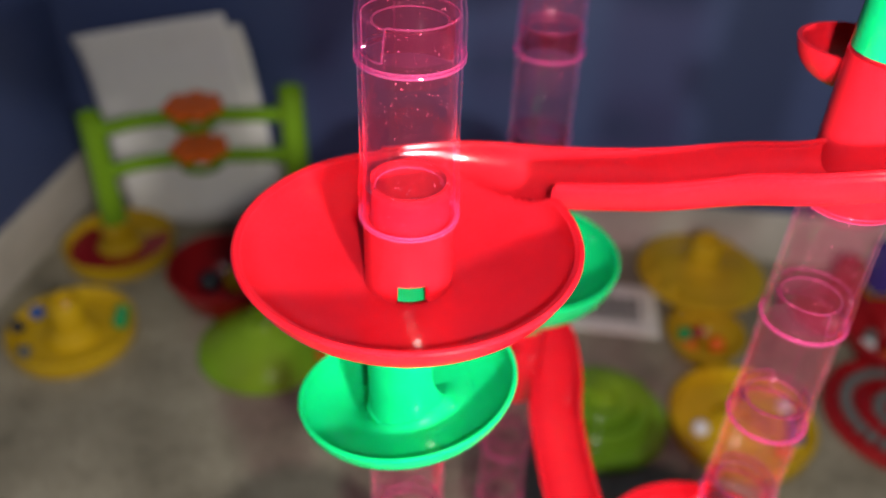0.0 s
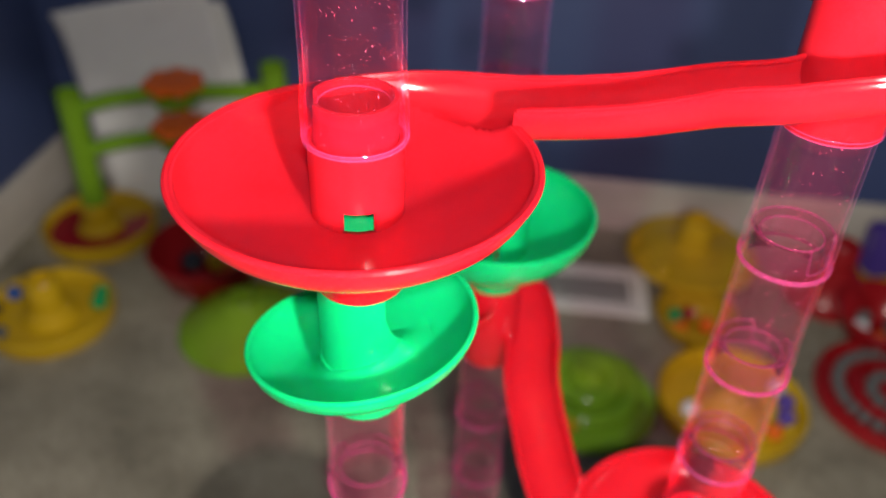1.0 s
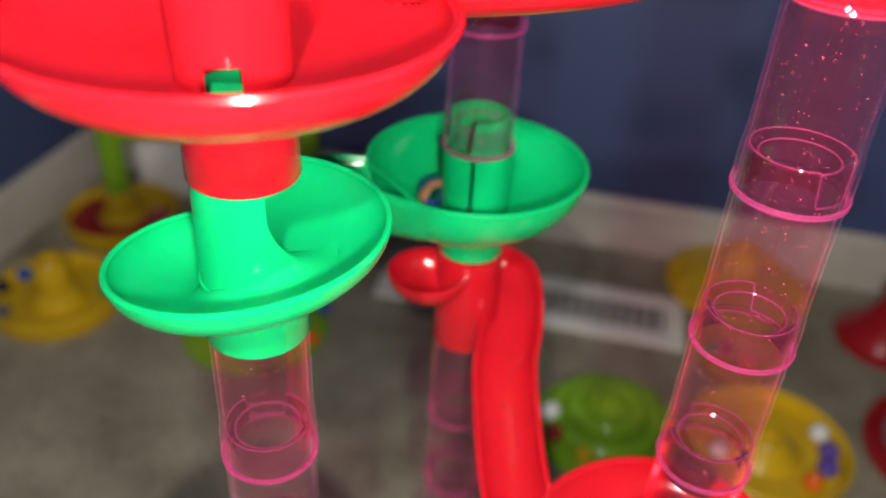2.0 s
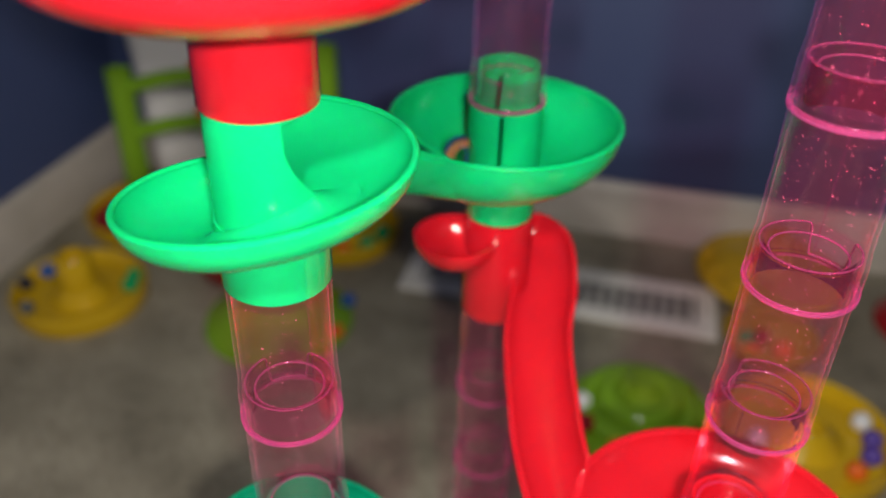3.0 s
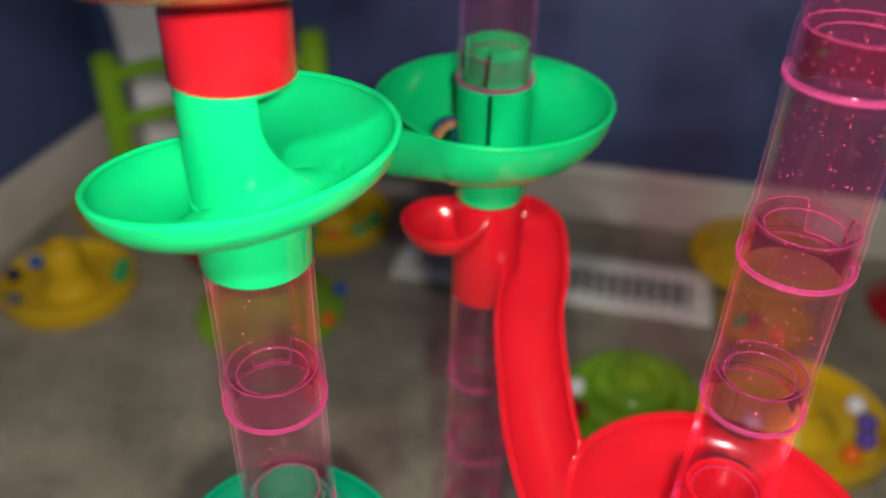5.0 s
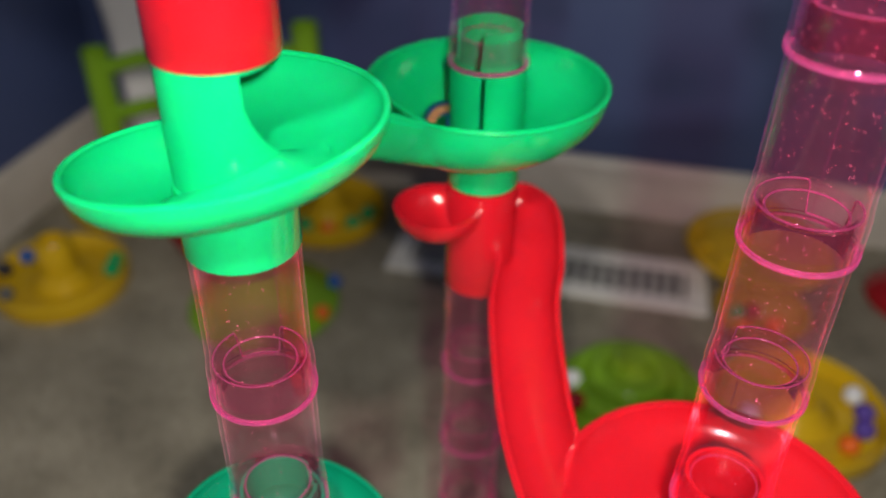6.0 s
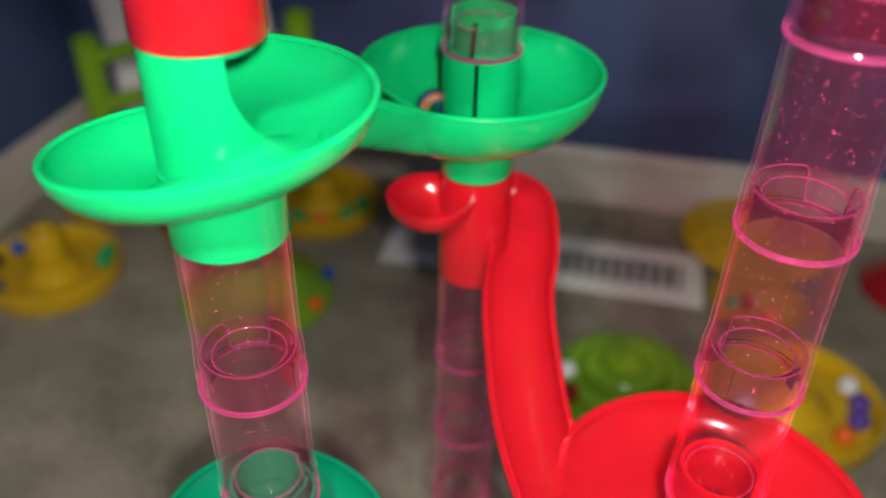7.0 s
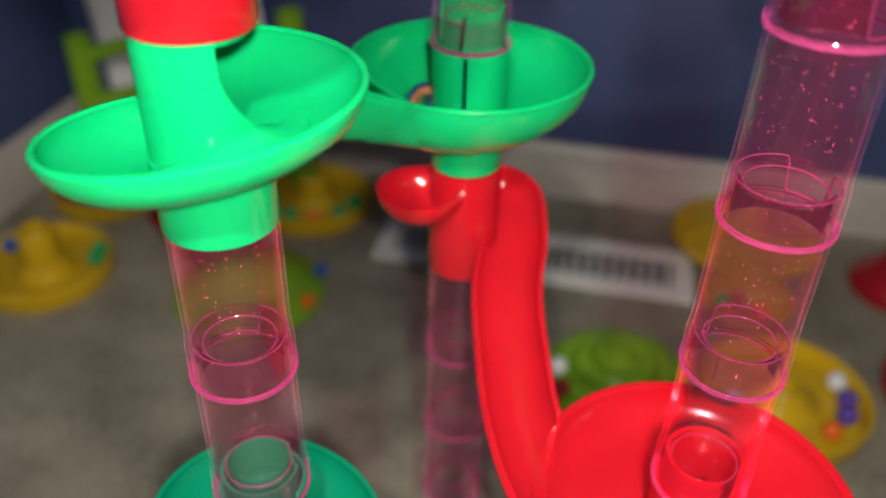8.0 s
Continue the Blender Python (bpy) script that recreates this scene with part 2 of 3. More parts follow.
def clear_tube(at, z, turn):
    t = thing("clear_tube", "clear pink plastic tube section of the marble run", "tube", pose(at[0], at[1], z, 0, 0, turn), "clear tubes of the marble run")
    wall = [(0.0151, 0.0012), (0.0151, 0.0105), (0.0149, 0.0128), (0.0146, 0.0150), (0.0145, 0.0180), (0.0144, U)]
    part("wall", shell(wall, 0.0012, 64), PINK, t)
    part("cuff", revolve([(0.0135, 0.0030), (0.0135, 0.0118)], 56), PINK_BAND, t, "denser pink cuff round the joint")
    part("joint_line", sweep_tube([(0.0152 * math.cos(k * math.tau / 56), 0.0152 * math.sin(k * math.tau / 56), 0.0017) for k in range(56)], 0.00018, True, 6), PINK_EDGE, t)
    part("lower_lip", shell([(0.0151, 0.0), (0.0153, 0.0003), (0.0152, 0.0007)], 0.0016, 64), PINK_EDGE, t, "thick magenta moulded lip")
    seam = [(0.0102 * math.cos(k * math.tau / 56), 0.0102 * math.sin(k * math.tau / 56), 0.0105) for k in range(56)]
    part("funnel", revolve([(0.0139, 0.0125), (0.0119, 0.0118), (0.0103, 0.0106)], 48), PINK, t)
    part("inner_ledge", sweep_tube(seam, 0.00030, True, 6), PINK_EDGE, t, "thin magenta inner ledge")
    part("neck", neck_wall(0.0130, U - 0.004, U + 0.0125, 0.010, 0, wide=24), PINK, t)
    part("neck_edge", sweep_tube(neck_edge(0.0129, U + 0.0125, 0.010, 0, wide=24), 0.00026, True, 8), PINK_EDGE, t, "magenta slotted neck edge")
    part("moulding_seam", sweep_tube([(0.0139 * math.cos(2.2), 0.0139 * math.sin(2.2), 0.013 + (U - 0.014) * k / 6) for k in range(7)], 0.00016, False, 6), PINK_BAND, t, "thin pink seam")
    return t


def green_dish(at, z, turn, mat, label, post=0.0235):
    """A spiral dish: a bowl whose rim winds down round a hollow column that lets a marble out by a round bite in its side."""
    t = thing("spiral_dish", label, "dish", pose(at[0], at[1], z, 0, 0, turn), "green dishes of the marble run")
    seg, rings, hole = 160, 40, 0.0010

    def top(d, a):
        return 0.0404 - 0.0184 * d / 352 + 0.0031 * math.cos(a) - 0.0025 * math.sin(a)

    # a hollow ball scooped out of the column's side runs smoothly into the bowl's floor
    scoop, ball_r = Vector((0.0221, 0.0094, 0.0472)), 0.0234

    def under(x, y):
        left = ball_r ** 2 - (x - scoop.x) ** 2 - (y - scoop.y) ** 2
        return scoop.z - math.sqrt(left) if left > 0 else None

    bm, grid, lip = bmesh.new(), [], []
    for i in range(seg + 1):
        d = 352.0 * i / seg
        a = radians(114 - d)
        high, big = top(d, a), 0.0366 + 0.0021 * d / 352
        fade = min(1.0, abs((114 - d - 70 + 180) % 360 - 180) / 90)
        fillet = 0.0045 * min(1.0, max(0.0, (fade - 0.45) / 0.5))
        row = []
        for j in range(rings + 1):
            r = hole + (big - hole) * math.sin(math.pi / 2 * j / rings)
            x, y, q = r * math.cos(a), r * math.sin(a), max(0.0, (r - 0.0125) / (big - 0.0125))
            h = high - 0.0140 * math.sqrt(max(0.0, 1 - q ** 2.5)) + fillet * math.exp(-max(0.0, r - 0.0141) / 0.0035)
            cut = under(x, y)
            if cut and r < 0.024:
                h = min(h, cut)
            row.append(bm.verts.new((x, y, h)))
        grid.append(row)
        lip.append(row[-1].co - Vector((0, 0, 0.0004)))
    for i in range(seg):
        for j in range(rings):
            bm.faces.new((grid[i][j], grid[i][j + 1], grid[i + 1][j + 1], grid[i + 1][j]))
    for j in range(rings):
        bm.faces.new((grid[0][j], grid[seg][j], grid[seg][j + 1], grid[0][j + 1]))
    thicken(part("bowl", bm, mat, t), 0.0016, 0.0)
    part("rim", sweep_tube(lip, 0.0010, False, 8), mat, t)
    bm, count, rows = bmesh.new(), 240, []
    for i in range(count):
        a = math.tau * i / count
        x, y = 0.0141 * math.cos(a), 0.0141 * math.sin(a)
        edge = under(x, y) or U + 0.003
        if 12 < math.degrees(a) < 125:
            edge = 0.020
        elif edge > scoop.z - 0.004:
            edge = U + 0.003
        rows.append([bm.verts.new((x, y, 0.003 + (edge - 0.003) * k)) for k in (0, 0.3, 0.6, 0.9, 0.97, 1)])
    for i in range(count):
        p, q = rows[i], rows[(i + 1) % count]
        for j in range(5):
            bm.faces.new((p[j], q[j], q[j + 1], p[j + 1]))
    thicken(part("column", bm, mat, t), 0.0012)
    part("neck", neck_wall(0.0122, U - 0.002, U + 0.0085, 0.007, 0), mat, t)
    part("collar", shell([(0.0147, 0.0), (0.0149, 0.0006), (0.0147, 0.020)], 0.0015, 64), mat, t)
    part("inner_floor", revolve([(0.0, U + post + 0.005), (0.0108, U + post), (0.0108, U - 0.001)], 40), mat, t)
    return t


def deep_dish(at, z, source, label):
    """A deep round bowl, lower on one side, on a short collar, with a slit column and an open neck in its middle."""
    run = Vector((source[0] - at[0], source[1] - at[1]))
    turn = math.degrees(math.atan2(run.y, run.x))
    slit = -87 - turn
    t = thing("deep_dish", label, "dish", pose(at[0], at[1], z, 0, 0, turn), "green dishes of the marble run")
    big, rim, hole, seg, rings, half = 0.0460, 0.0435, 0.0128, 256, 30, 0.0128
    line = spline([(0.124, -0.012, rim + 0.0145), (0.104, -0.026, rim + 0.0115), (0.078, -0.041, rim + 0.0072), (0.054, -0.043, rim + 0.0048),
                   (0.0385, -0.026, rim + 0.0024), (0.0340, -0.006, rim + 0.0004), (0.0305, 0.008, rim - 0.0005), (0.024, 0.022, rim - 0.001)], 16)
    last = len(line) - 1
    depth, curve = [], []
    for i in range(last + 1):
        u = i / last
        ease = min(1.0, max(0.0, (u - 0.50) / 0.32))
        ease = ease * ease * (3 - 2 * ease)
        depth.append((0.0165 + 0.0085 * min(1.0, u / 0.5) - 0.0045 * ease) * (1 - 0.6 * max(0.0, 1 - (last - i) / 26) ** 1.4))
        curve.append(0.75 + 0.45 * ease)

    def bowl(r, a):
        floor = 0.0165 + 0.0030 * math.cos(a - radians(10 - turn))
        s = min(1.0, max(0.0, (r - hole) / (big - hole))) ** (1 / 0.94)
        return rim - (rim - floor) * math.sqrt(max(0.0, 1 - s * s))

    def nearest(x, y):
        k = min(range(last + 1), key=lambda i: (line[i].x - x) ** 2 + (line[i].y - y) ** 2)
        return k, math.hypot(line[k].x - x, line[k].y - y)

    bm, grid = bmesh.new(), []
    for i in range(seg):
        a = math.tau * i / seg
        row = []
        for j in range(rings + 1):
            r = hole + (big - hole) * math.sin(math.pi / 2 * j / rings) ** 0.94
            x, y, h = r * math.cos(a), r * math.sin(a), bowl(r, a)
            if x > 0.012 and y < 0.0 and r > 0.028:
                k, off = nearest(x, y)
                if off < half - 0.0004:
                    h = min(h, line[k].z - depth[k] * math.sqrt(1 - (off / half) ** 2) ** curve[k] - 0.0004)
            row.append(bm.verts.new((x, y, h)))
        grid.append(row)
    for i in range(seg):
        for j in range(rings):
            bm.faces.new((grid[i][j], grid[i][j + 1], grid[(i + 1) % seg][j + 1], grid[(i + 1) % seg][j]))
    thicken(part("bowl", bm, GREEN, t), 0.0016, 0.0)
    lip = []
    for i in range(seg):
        a = math.tau * i / seg
        x, y = big * math.cos(a), big * math.sin(a)
        if not (x > 0.012 and y < 0 and nearest(x, y)[1] < half + 0.0002):
            lip.append((a, (x, y, rim - 0.0002)))
    cut = max(range(len(lip) - 1), key=lambda i: lip[i + 1][0] - lip[i][0])
    lip = lip[cut + 1:] + lip[:cut + 1]
    part("rim", sweep_tube([p for _, p in lip], 0.0012, False, 8), GREEN, t)
    part("column", shell([(0.0146, 0.012), (0.0146, U)], 0.0016, 72, start=slit + 3.5, sweep=353), GREEN, t)
    part("neck", neck_wall(0.0122, U - 0.002, U + 0.0150, 0.0145, 130 + slit, wide=42), GREEN, t)
    part("collar", shell([(0.0143, 0.0), (0.0145, 0.0006), (0.0143, 0.022)], 0.0015, 64), GREEN, t)
    # the chute that brings marbles round from the spiral dish and joins the bowl along its edge
    gutter, rows, edges = bmesh.new(), [], ([], [])
    for i, p in enumerate(line):
        d = line[min(i + 1, last)] - line[max(i - 1, 0)]
        d.z = 0
        d.normalize()
        side = Vector((-d.y, d.x, 0))
        row = []
        for q in range(25):
            v = p + side * half * math.cos(math.pi * q / 24) - Vector((0, 0, 1)) * depth[i] * max(0.0, math.sin(math.pi * q / 24)) ** curve[i]
            r = v.xy.length
            if r < big - 0.0006:
                v.z = min(v.z, bowl(r, math.atan2(v.y, v.x)) - 0.0001)
            row.append(gutter.verts.new(v))
        rows.append(row)
        for e, sign in ((0, 1), (1, -1)):
            q = p + side * half * sign
            if q.xy.length > big - 0.0003:
                edges[e].append(q)
    for i in range(last):
        for q in range(24):
            f = (rows[i][q], rows[i + 1][q], rows[i + 1][q + 1], rows[i][q + 1])
            if max(v.co.xy.length for v in f) > big - 0.006:
                gutter.faces.new(f)
    for v in [v for v in gutter.verts if not v.link_faces]:
        gutter.verts.remove(v)
    thicken(part("chute", gutter, GREEN, t), 0.0013, 0.0)
    for e in (0, 1):
        part("chute_edge", sweep_tube(edges[e], 0.0010, False, 8), GREEN, t)
    return t


def green_stem(at, z):
    t = thing("green_stem", "plain emerald green plastic stem on the tower top", "tube", pose(at[0], at[1], z))
    part("wall", shell([(0.0143, 0.0), (0.0145, 0.0006), (0.0141, 0.012), (0.0141, U)], 0.0016, 64), GREEN, t)
    part("cap", revolve([(0.0135, U - 0.002), (0.0128, U + 0.002), (0.0, U + 0.004)], 48), GREEN, t)
    return t


def chute_dish(at, z, source, label, hole):
    """A broad dish with a curved open chute that comes from a socket one level up on the next tower."""
    run = Vector((source[0] - at[0], source[1] - at[1]))
    long, turn = run.length, math.degrees(math.atan2(run.y, run.x))
    t = thing("chute_dish", label, "chute", pose(at[0], at[1], z, 0, 0, turn), "red chutes of the marble run")
    big, rim, deep, half = 0.0530, 0.0427, 0.0183, 0.0128
    k = long / 0.1417
    line = spline([(long + 0.012, -0.018, rim + 0.041), (long - 0.002, -0.022, rim + 0.039), (0.120 * k, -0.011, rim + 0.030), (0.104 * k, 0.003, rim + 0.0215),
                   (0.083 * k, 0.0155, rim + 0.0125), (0.055, 0.030, rim + 0.005), (0.024, 0.0405, rim + 0.0022), (-0.006, 0.0405, rim + 0.0005)], 36)
    flat = [Vector((p.x, p.y)) for p in line]

    def bowl(r):
        s = min(1.0, max(0.0, (r - 0.0125) / (big - 0.0125)))
        return rim - deep * math.sqrt(1 - s ** 2.7)

    last = len(line) - 1
    depth = [half * 1.02 * (1 - 0.65 * max(0.0, 1 - (last - i) / 60) ** 1.5) for i in range(last + 1)]

    def nearest(x, y):
        k = min(range(len(flat)), key=lambda i: (flat[i].x - x) ** 2 + (flat[i].y - y) ** 2)
        return k, math.hypot(flat[k].x - x, flat[k].y - y)

    def gutter(k, off):
        return line[k].z - depth[k] * math.sqrt(max(0.0, 1 - (off / half) ** 2)) ** 0.8

    rings, seg = 36, 240
    bm, grid = bmesh.new(), []
    for j in range(rings + 1):
        r = 0.0125 + (big - 0.0125) * math.sin(math.pi / 2 * j / rings)
        row = []
        for i in range(seg):
            x, y = r * math.cos(math.tau * i / seg), r * math.sin(math.tau * i / seg)
            h = bowl(r)
            if x > -0.004 and y > 0.012 and r > 0.030:
                k, off = nearest(x, y)
                if off < half - 0.0003 and h > gutter(k, off):
                    h = gutter(k, off) - 0.0006
            row.append(bm.verts.new((x, y, h)))
        grid.append(row)
    for j in range(rings):
        for i in range(seg):
            bm.faces.new((grid[j][i], grid[j][(i + 1) % seg], grid[j + 1][(i + 1) % seg], grid[j + 1][i]))
    thicken(part("bowl", bm, RED, t, flip=False), 0.0019)
    lip = []
    for i in range(seg):
        a = math.tau * i / seg
        x, y = big * math.cos(a), big * math.sin(a)
        if not (x > -0.004 and y > 0 and nearest(x, y)[1] < half + 0.0002):
            lip.append((a, (x, y, rim - 0.0004)))
    cut = max(range(len(lip) - 1), key=lambda i: lip[i + 1][0] - lip[i][0])
    lip = lip[cut + 1:] + lip[:cut + 1]
    part("rim", sweep_tube([p for _, p in lip], 0.0011, False, 8), RED, t)
    # the chute: a half-round gutter with a rounded upper end; inside the dish its wall dips under the dish's floor
    bm = bmesh.new()
    arc, rows, edges = 28, [], ([], [])
    for i, p in enumerate(line):
        d = line[min(i + 1, len(line) - 1)] - line[max(i - 1, 0)]
        d.z = 0
        d.normalize()
        s = Vector((-d.y, d.x, 0))
        w = half * math.sqrt(max(0.02, 1 - max(0.0, 1 - i / 18) ** 2))
        row = []
        for q in range(arc + 1):
            v = p + s * w * math.cos(math.pi * q / arc) - Vector((0, 0, 1)) * depth[i] * math.sin(math.pi * q / arc) ** 0.8
            r = math.hypot(v.x, v.y)
            if r < big - 0.0008 and v.z > bowl(r) - 0.0004 and v.x < 0.06:
                v.z = bowl(r) - 0.0012
            row.append(bm.verts.new(v))
        rows.append(row)
        for e, sign in ((0, 1), (1, -1)):
            q = p + s * w * sign
            if math.hypot(q.x, q.y) > big - 0.0002:
                edges[e].append(q)
    for i in range(len(rows) - 1):
        for q in range(arc):
            bm.faces.new((rows[i][q], rows[i + 1][q], rows[i + 1][q + 1], rows[i][q + 1]))
    thicken(part("chute", bm, RED, t, flip=False), 0.0015, 1.0)
    for e in (0, 1):
        part("chute_edge", sweep_tube(edges[e][::2], 0.0010, False, 8), RED, t)
    # the dish's own neck and collar
    bm = shell([(0.0140, rim - deep - 0.001), (0.0140, U)], 0.0016, 72)
    doomed = [f for f in bm.faces if abs((math.degrees(math.atan2(f.calc_center_median().y, f.calc_center_median().x)) - hole + 180) % 360 - 180) < 21 and f.calc_center_median().z < U]
    bmesh.ops.delete(bm, geom=doomed, context="FACES")
    part("neck_base", bm, RED, t)
    part("door_top", shell([(0.0140, rim - deep + 0.0085), (0.0140, U)], 0.0016, 10, start=hole - 22.5, sweep=45), RED, t)
    part("neck", neck_wall(0.0122, U - 0.002, U + 0.0125, 0.011, 0), RED, t)
    part("collar", shell([(0.0144, 0.0), (0.0147, 0.0006), (0.0144, rim - deep + 0.0005)], 0.0016, 72), RED, t)
    # the socket one level up, with its catch cup
    bm = shell([(0.0147, U), (0.0150, U + 0.0006), (0.0147, 2 * U - 0.0012)], 0.0016, 64, centre=(long, 0, 0))
    socket = part("socket", bm, RED, t)
    part("socket_neck", revolve([(0.0122, 2 * U - 0.003), (0.0122, 2 * U + 0.0125), (0.0110, 2 * U + 0.0125), (0.0110, 2 * U - 0.003)], 48, centre=(long, 0, 0)), RED, socket)
    prof = [(0.0008, -0.0130)] + [(0.0165 * math.sin(radians(v)), -0.0130 * math.cos(radians(v))) for v in range(10, 91, 10)]
    cup = part("catch_cup", shell(prof, -0.0016, 48, centre=(long, 0.0215, 2 * U - 0.006)), RED, t)
    return t


def tower(at, levels, first):
    for i, k in enumerate(levels):
        clear_tube(at, LEVEL(k), first + 97 * i % 360)


tower(A, [0, 1], 40)
tower(A, [-3, -4], 200)
tower(A, [-6, -7, -8, -9, -10], 20)
tower(B, [-2, -1, 0, 1], 250)
tower(B, [-5, -6, -7, -8, -9, -10], 120)
tower(C, [0, -1, -2, -3, -4], 300)
tower(C, [-6, -7, -8, -9, -10], 80)

chute_dish(A, LEVEL(-1), C, "bright red plastic dish with a chute curving to the next tower", -90)
chute_dish(C, LEVEL(-5), B, "bright red plastic dish with a chute swooping from the rear tower", 150)
green_dish(A, LEVEL(-2), 0, GREEN, "emerald green plastic spiral dish under the red dish")
deep_dish(B, LEVEL(-3), A, "emerald green plastic bowl with a chute, holding a marble")
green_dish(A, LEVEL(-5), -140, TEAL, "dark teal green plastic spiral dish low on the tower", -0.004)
green_stem(C, LEVEL(1))


def tower_base(at):
    t = thing("tower_base", "round green plastic base standing on the carpet", "base", pose(at[0], at[1], 0), "bases of the towers")
    part("foot", revolve([(0.0, 0.004), (0.03, 0.004), (0.046, 0.0), (0.048, 0.002), (0.044, 0.009), (0.02, 0.016), (0.0143, 0.022), (0.0143, LEVEL(-10)), (0.0, LEVEL(-10))], 64), GREEN, t)


for spot in (A, B, C):
    tower_base(spot)


def marble(at, colours, radius=0.008):
    t = thing("marble", "clear glass marble with coloured swirls lying in the dish", "marble", pose(*at, 30, 40, 20))
    part("glass", ball(radius), MARBLE_GLASS, t)
    for i, mat in enumerate(colours):
        pts = []
        for k in range(13):
            a = math.pi * k / 12
            b = radians(120 * i) + 0.9 * a
            s = radius * 0.55
            pts.append((s * math.sin(a) * math.cos(b), s * math.sin(a) * math.sin(b), s * 1.35 * math.cos(a)))
        part("swirl", sweep_tube(pts, radius * 0.20, False, 8), mat, t)


m_, n_, l_ = material("marble_glass")
o_, gl_ = n_.new("ShaderNodeOutputMaterial"), n_.new("ShaderNodeBsdfGlass")
gl_.inputs["Color"].default_value = (0.93, 0.97, 0.95, 1)
gl_.inputs["IOR"].default_value = 1.5
l_.new(gl_.outputs[0], o_.inputs[0])
MARBLE_GLASS = m_
marble((0.0034, 0.3425, 0.4108), (BLUE_P, PALE_ORANGE, BLUE_P))

# ---------- things on the carpet ----------


def beads(at, spots, parent_label):
    """Loose marbles in a dish: (x, y, z, radius, material, colour word)."""
    for x, y, z, r, mat, word in spots:
        t = tagged(part("marble", ball(r), mat), "small round %s marble lying in %s" % (word, parent_label), "marble", "loose marbles")
        t.location = (at[0] + x, at[1] + y, z)


def base_dish(at, radius, mat, hub, label, tray=None, lift=0.022, hub_r=0.018, dome=False, lean=(0, 0), saucer=False):
    """A round base: raised rim, sunk ring tray and a tapered hub; or a dome that rises to its hub."""
    t = thing("base_dish", label, "base", pose(at[0], at[1], 0, *lean, 0), "round toy bases on the carpet")
    if dome:
        prof = [(radius * 0.97, 0.0), (radius, 0.004), (radius * 0.97, 0.010), (radius * 0.90, 0.0125), (radius * 0.86, 0.017), (radius * 0.66, 0.027), (radius * 0.60, 0.032), (radius * 0.36, 0.040), (hub_r * 1.25, 0.044)]
        if saucer:
            prof = [(radius * 0.55, 0.0), (radius * 0.72, 0.010), (radius * 0.93, 0.022), (radius, 0.031), (radius * 0.99, 0.036), (radius * 0.92, 0.038), (radius * 0.84, 0.036), (radius * 0.66, 0.040), (radius * 0.45, 0.043), (hub_r * 1.25, 0.045)]
        part("body", revolve(prof, 72), mat, t)
    else:
        prof = [(radius * 0.96, 0.0), (radius, 0.005), (radius, lift), (radius * 0.97, lift + 0.002), (radius * 0.93, lift), (radius * 0.88, 0.009), (radius * 0.45, 0.008), (hub_r * 1.5, 0.018)]
        part("body", revolve(prof, 72), mat, t)
        if tray:
            part("tray", revolve([(radius * 0.40, 0.0125), (radius * 0.88, 0.0125), (radius * 0.885, 0.009)], 64, start=150, sweep=250), tray, t, "dark red sunk tray")
    base = 0.043 if dome else 0.017
    part("hub", revolve([(hub_r * 1.5, base), (hub_r * 1.12, base + 0.006), (hub_r, hub - 0.002), (hub_r * 0.9, hub), (hub_r * 0.72, hub), (hub_r * 0.7, hub - 0.012), (0, hub - 0.012)], 48), mat, t)
    return t


def cup(at, radius, height, mat, label):
    t = thing("toy_cup", label, "cup", pose(at[0], at[1], 0), "round toy cups on the carpet")
    prof = [(0.0005, 0.002), (radius * 0.62, 0.0), (radius * 0.8, height * 0.25), (radius * 0.93, height * 0.7), (radius, height)]
    part("bowl", shell(prof, -0.002, 64), mat, t)
    part("rim", sweep_tube([(radius * math.cos(k * math.tau / 64), radius * math.sin(k * math.tau / 64), height) for k in range(64)], 0.003, True, 8), mat, t)
    return t


spot = (-0.497, 0.668)
base_dish(spot, 0.072, YELLOW, 0.062, "yellow plastic base with a tall hub and marbles in its ring")
beads(spot, [(-0.060, -0.012, 0.020, 0.009, BLACK, "black"), (-0.052, 0.016, 0.020, 0.009, BLUE_P, "blue"), (-0.040, 0.040, 0.021, 0.009, TEAL_P, "teal"),
             (-0.030, -0.050, 0.020, 0.008, STEEL, "grey"), (0.052, 0.018, 0.020, 0.009, GREEN, "green"), (0.046, 0.036, 0.020, 0.008, GREEN, "green")], "the yellow base")
base_dish((-0.520, 0.842), 0.072, YELLOW, 0.052, "yellow plastic base with a dark red tray and a green post", tray=CLEAR_RED)
base_dish((-0.262, 0.875), 0.072, YELLOW, 0.050, "yellow plastic base with green marbles under a green post")
beads((-0.262, 0.875), [(0.045, -0.035, 0.020, 0.010, GREEN, "green"), (0.056, -0.008, 0.020, 0.010, GREEN, "green"), (0.020, -0.054, 0.020, 0.009, ORANGE, "orange"), (-0.01, -0.054, 0.020, 0.010, GREEN, "green")], "the yellow base")
cup((-0.345, 0.775), 0.068, 0.050, CLEAR_RED, "dark red plastic cup filled with golden marbles")
beads((-0.345, 0.775), [(0.010, 0.010, 0.022, 0.016, YELLOW, "golden"), (-0.022, 0.0, 0.022, 0.015, BLACK, "black"), (0.034, -0.012, 0.022, 0.014, ORANGE, "amber"), (0.0, -0.034, 0.020, 0.013, CLEAR_RED, "red")], "the red cup")
base_dish((-0.268, 0.690), 0.080, LIME, 0.050, "lime green domed plastic base with a round hub", dome=True)
